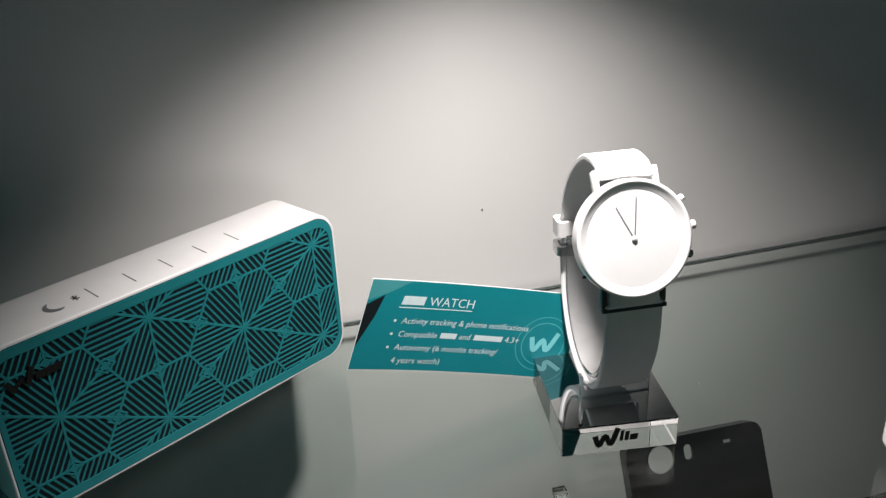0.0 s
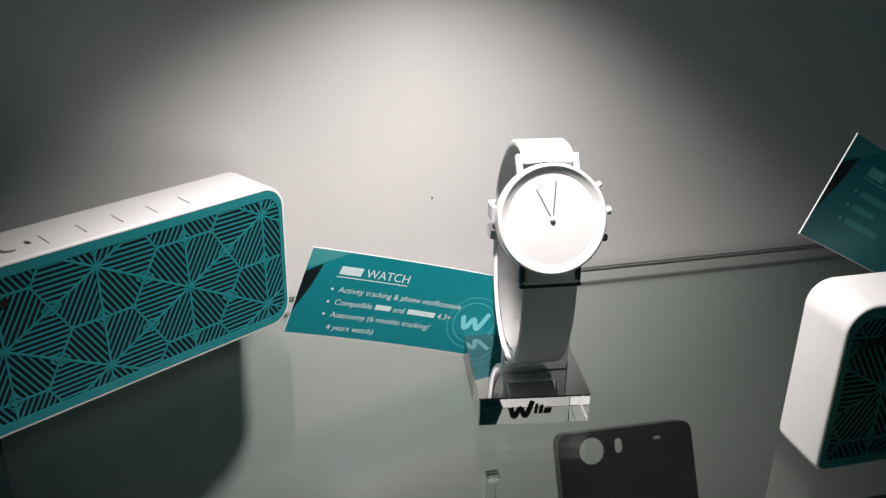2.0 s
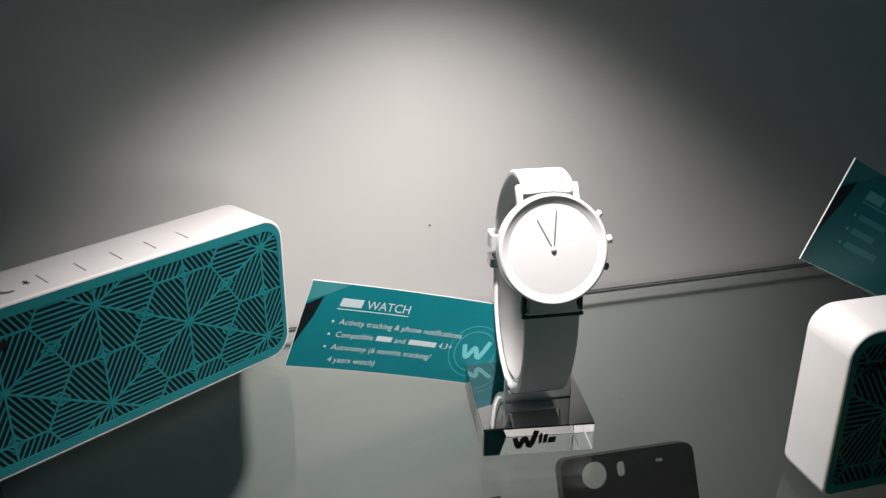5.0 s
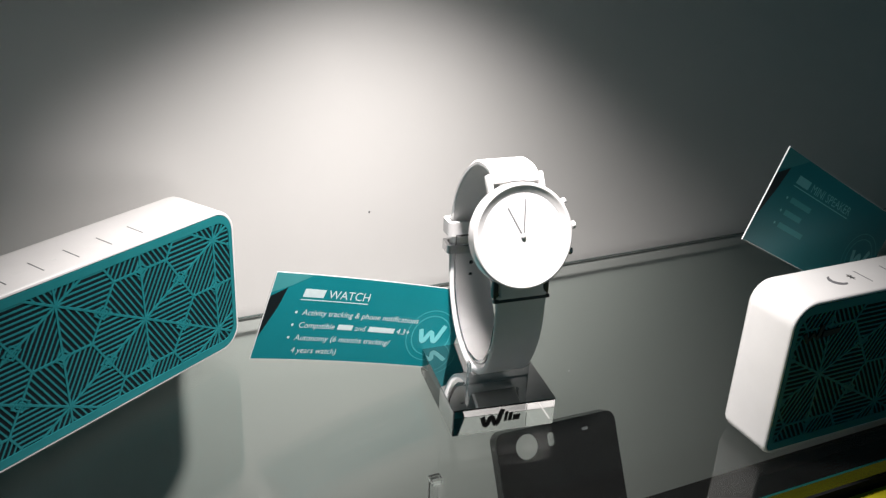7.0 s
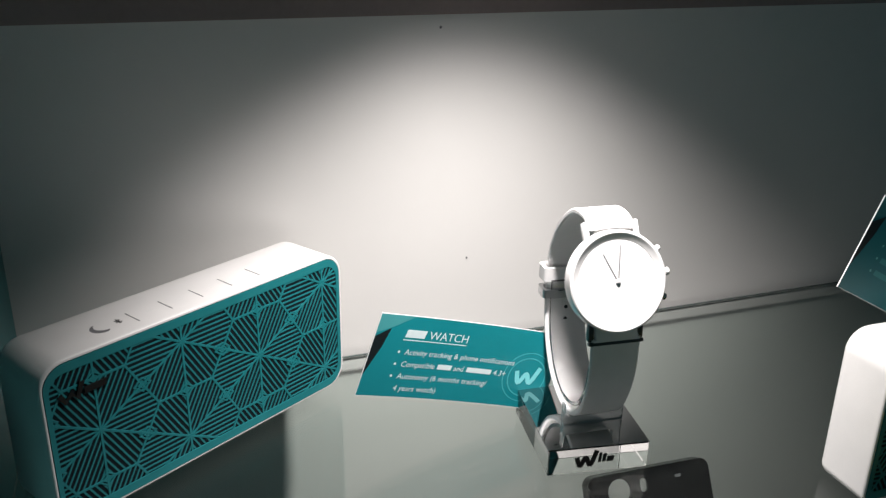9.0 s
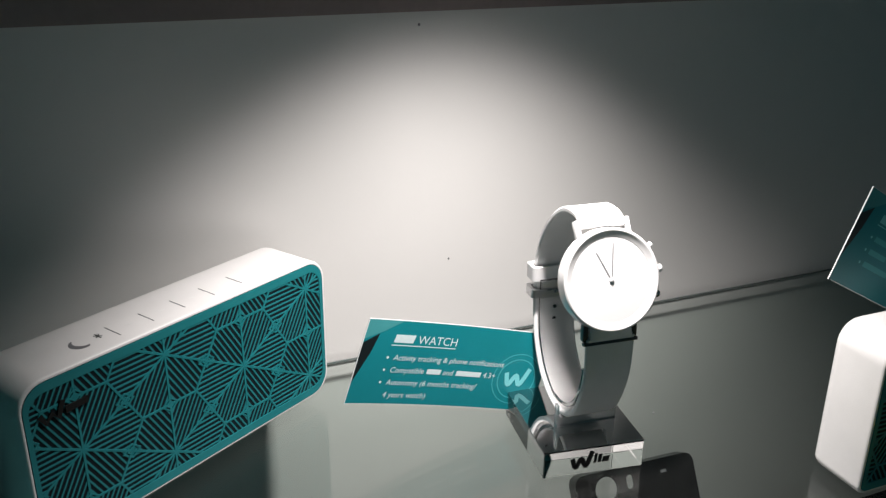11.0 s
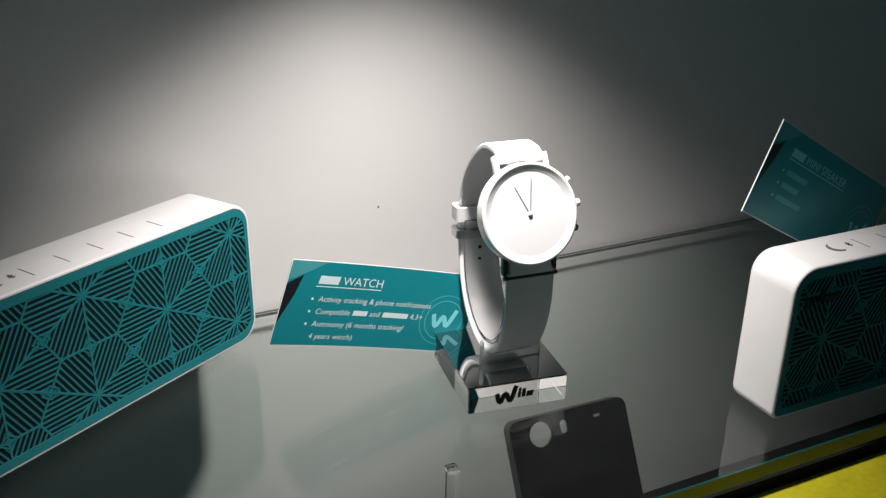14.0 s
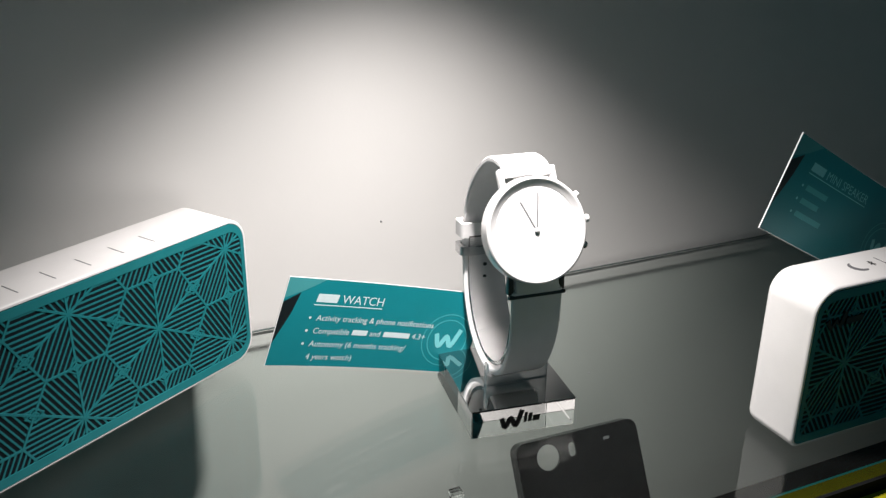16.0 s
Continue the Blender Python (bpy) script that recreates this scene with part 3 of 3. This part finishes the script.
for sy in (1, -1):
    bm = lathe(bmesh.new(), [(0.0008, -0.0105), (0.0008, 0.0105)], 12)
    bmesh.ops.transform(bm, matrix=pose(0, sy * 0.0228, -0.0050) @ pose(0, 0, 0, 0, 90, 0), verts=bm.verts)
    head_part("spring_bar", bm, M_STEEL)

z0 = HUB.z
upper = smooth_path([(0.0102, 0.1068 - z0), (0.0160, 0.1098 - z0), (0.0280, 0.1085 - z0), (0.0410, 0.0990 - z0), (0.0500, 0.0860 - z0), (0.0545, 0.0690 - z0), (0.0535, 0.0560 - z0)])
lower = smooth_path([(-0.0030, 0.0640 - z0), (-0.0030, 0.0500 - z0), (-0.0005, 0.0380 - z0), (0.0055, 0.0260 - z0), (0.0150, 0.0195 - z0), (0.0280, 0.0190 - z0), (0.0410, 0.0265 - z0), (0.0495, 0.0400 - z0), (0.0530, 0.0560 - z0), (0.0520, 0.0680 - z0)])
part("upper_strap", band(bmesh.new(), upper, (0.0198, 0.0185), 0.0024), M_SILICONE, watch)
low_strap = part("lower_strap", band(bmesh.new(), lower, (0.0212, 0.0185), 0.0022), M_SILICONE, watch)
for k in (0.0475, 0.0535, 0.0595):
    part("strap_hole", lathe(bmesh.new(), [(0.0009, 0.0), (0.0009, 0.0003)], 12), M_INK_BLACK, watch).matrix_local = pose(0.0, 0.0508, k - z0, 90, 0, 0)
# keeper loops and buckle on the back of the strap
for zz, hh in ((0.0705, 0.0065), (0.0610, 0.0040)):
    bm = bmesh.new()
    ring_o = round_rect(0.0235, 0.0088, 0.0018)
    ring_i = round_rect(0.0200, 0.0054, 0.0008)
    rows = [[bm.verts.new((x, 0.0535 + y, zz - z0 + h)) for x, y in lp] for lp, h in ((ring_o, -hh / 2), (ring_o, hh / 2), (ring_i, hh / 2), (ring_i, -hh / 2), (ring_o, -hh / 2))]
    n = len(ring_o)
    for a, b in zip(rows, rows[1:]):
        for i in range(n):
            bm.faces.new((a[i], a[(i + 1) % n], b[(i + 1) % n], b[i]))
    bmesh.ops.remove_doubles(bm, verts=bm.verts, dist=1e-6)
    part("strap_keeper", bm, M_SILICONE if hh > 0.005 else M_STEEL, watch, "" if hh > 0.005 else "steel buckle")

# the saddle of the stand: foot and open ring inside the strap
inv = stand.matrix_world.inverted() @ watch.matrix_world
bm = bmesh.new()
prof = [(-0.0125, 0.0132), (0.0155, 0.0132), (0.0155, 0.0280), (0.0146, 0.0290), (0.0122, 0.0290), (0.0116, 0.0190), (0.0106, 0.0178), (-0.0106, 0.0178), (-0.0116, 0.0190), (-0.0118, 0.0240), (-0.0125, 0.0240)]
loft(bm, [[(x, y, z - z0) for x, z in prof] for y in (0.0140, 0.0170)])
bmesh.ops.transform(bm, matrix=inv, verts=bm.verts)
part("saddle_cradle", bm, M_HAZE, stand, smooth=0)
ring_path = smooth_path([(0.0015, 0.0480 - z0), (0.0035, 0.0380 - z0), (0.0088, 0.0285 - z0), (0.0165, 0.0228 - z0), (0.0270, 0.0222 - z0), (0.0380, 0.0290 - z0), (0.0455, 0.0410 - z0), (0.0482, 0.0560 - z0), (0.0480, 0.0680 - z0)])
bm2 = band(bmesh.new(), ring_path, (0.0170, 0.0170), 0.0018, 0.0003)
bmesh.ops.transform(bm2, matrix=inv, verts=bm2.verts)
part("saddle_ring", bm2, M_ACRYLIC, stand)

# ---- things on the level below the shelf ----
PW, PL, PT = 0.080, 0.150, 0.0016


def build_cover(m, name, label, category):
    """A phone back shell with real openings. Local x across, z up its back, y away."""
    thing = empty(name, m)
    bm = bmesh.new()
    outline = [(x, y + PL / 2) for x, y in round_rect(PW, PL, 0.006, 0, 6)]
    holes = [[(-0.0205 + 0.0074 * math.cos(radians(a)), PL - 0.0108 + 0.0074 * math.sin(radians(a))) for a in range(0, 360, 15)],
             [(-0.0045 + x, PL - 0.0095 + y) for x, y in round_rect(0.0048, 0.0082, 0.0023, 0, 4)]]
    edges = []
    for lp in (outline, *holes):
        vs = [bm.verts.new((x, 0.0, y)) for x, y in lp]
        edges += [bm.edges.new((vs[i], vs[(i + 1) % len(vs)])) for i in range(len(vs))]
    bmesh.ops.triangle_fill(bm, use_beauty=True, use_dissolve=False, edges=edges)
    got = bmesh.ops.extrude_face_region(bm, geom=list(bm.faces))
    bmesh.ops.translate(bm, vec=(0, PT, 0), verts=[v for v in got["geom"] if isinstance(v, bmesh.types.BMVert)])
    part("shell", bm, M_SMOKE, thing)
    bm = bmesh.new()
    lip_o = [(x, y + PL / 2) for x, y in round_rect(PW, PL, 0.006, 0.0, 6)]
    lip_i = [(x, y + PL / 2) for x, y in round_rect(PW, PL, 0.006, 0.0013, 6)]
    rows = [[bm.verts.new((x, yy, z)) for x, z in lp] for lp, yy in ((lip_o, PT + 0.0002), (lip_o, 0.0085), (lip_i, 0.0085), (lip_i, PT + 0.0002))]
    for a, b in zip(rows, rows[1:]):
        for i in range(len(lip_o)):
            j = (i + 1) % len(lip_o)
            bm.faces.new((a[i], a[j], b[j], b[i]))
    part("side_lip", bm, M_BLACK, thing)
    part("emblem_mark", prism(bmesh.new(), [(0.0165, PL - 0.0085), (0.0205, PL - 0.0085), (0.0205, PL - 0.0068), (0.0165, PL - 0.0068)], 0.0, 0.0002, lambda x, y, h: (x, -h, y)), M_GREY, thing)
    return tagged(thing, label, category, "phone covers on the lower level")


def shell_pose(x, y, z, lean, yaw):
    """Placed by the middle of its upper edge; the foot comes to rest on the lower floor."""
    return Matrix.Translation((x, y, z)) @ pose(0, 0, 0, 0, 0, yaw) @ pose(0, 0, 0, -lean, 0, 0) @ Matrix.Translation((0, 0, -PL))


cover = build_cover(shell_pose(0.2210, 0.3430, -0.0823, 29, -1.5), "phone_cover", "glossy black phone back cover with camera openings, leaning upright", "phone cover")
cover_b = copy_thing(cover, shell_pose(-0.0560, 0.3400, -0.0890, 34, 0))
tagged(cover_b, "black phone back cover leaning in the shade below a speaker", "phone cover")


def build_easel(m):
    thing = empty("acrylic_easel", m)
    boxed("foot_plate", (-0.020, -0.045, 0.0), (0.020, 0.006, 0.003), M_ACRYLIC, thing, 0.0004, seg=1)
    boxed("back_plate", (-0.003, 0.0, 0.0032), (0.003, 0.002, 0.108), M_ACRYLIC, thing, 0.0004, seg=1)
    boxed("hook", (-0.0035, -0.005, 0.1082), (0.0035, 0.002, 0.1115), M_ACRYLIC, thing, 0.0004, seg=1)
    return tagged(thing, "small clear acrylic easel on the lower level", "display stand")


easel = build_easel(pose(0.1450, 0.3450, LOW_Z, 0, 0, 0))
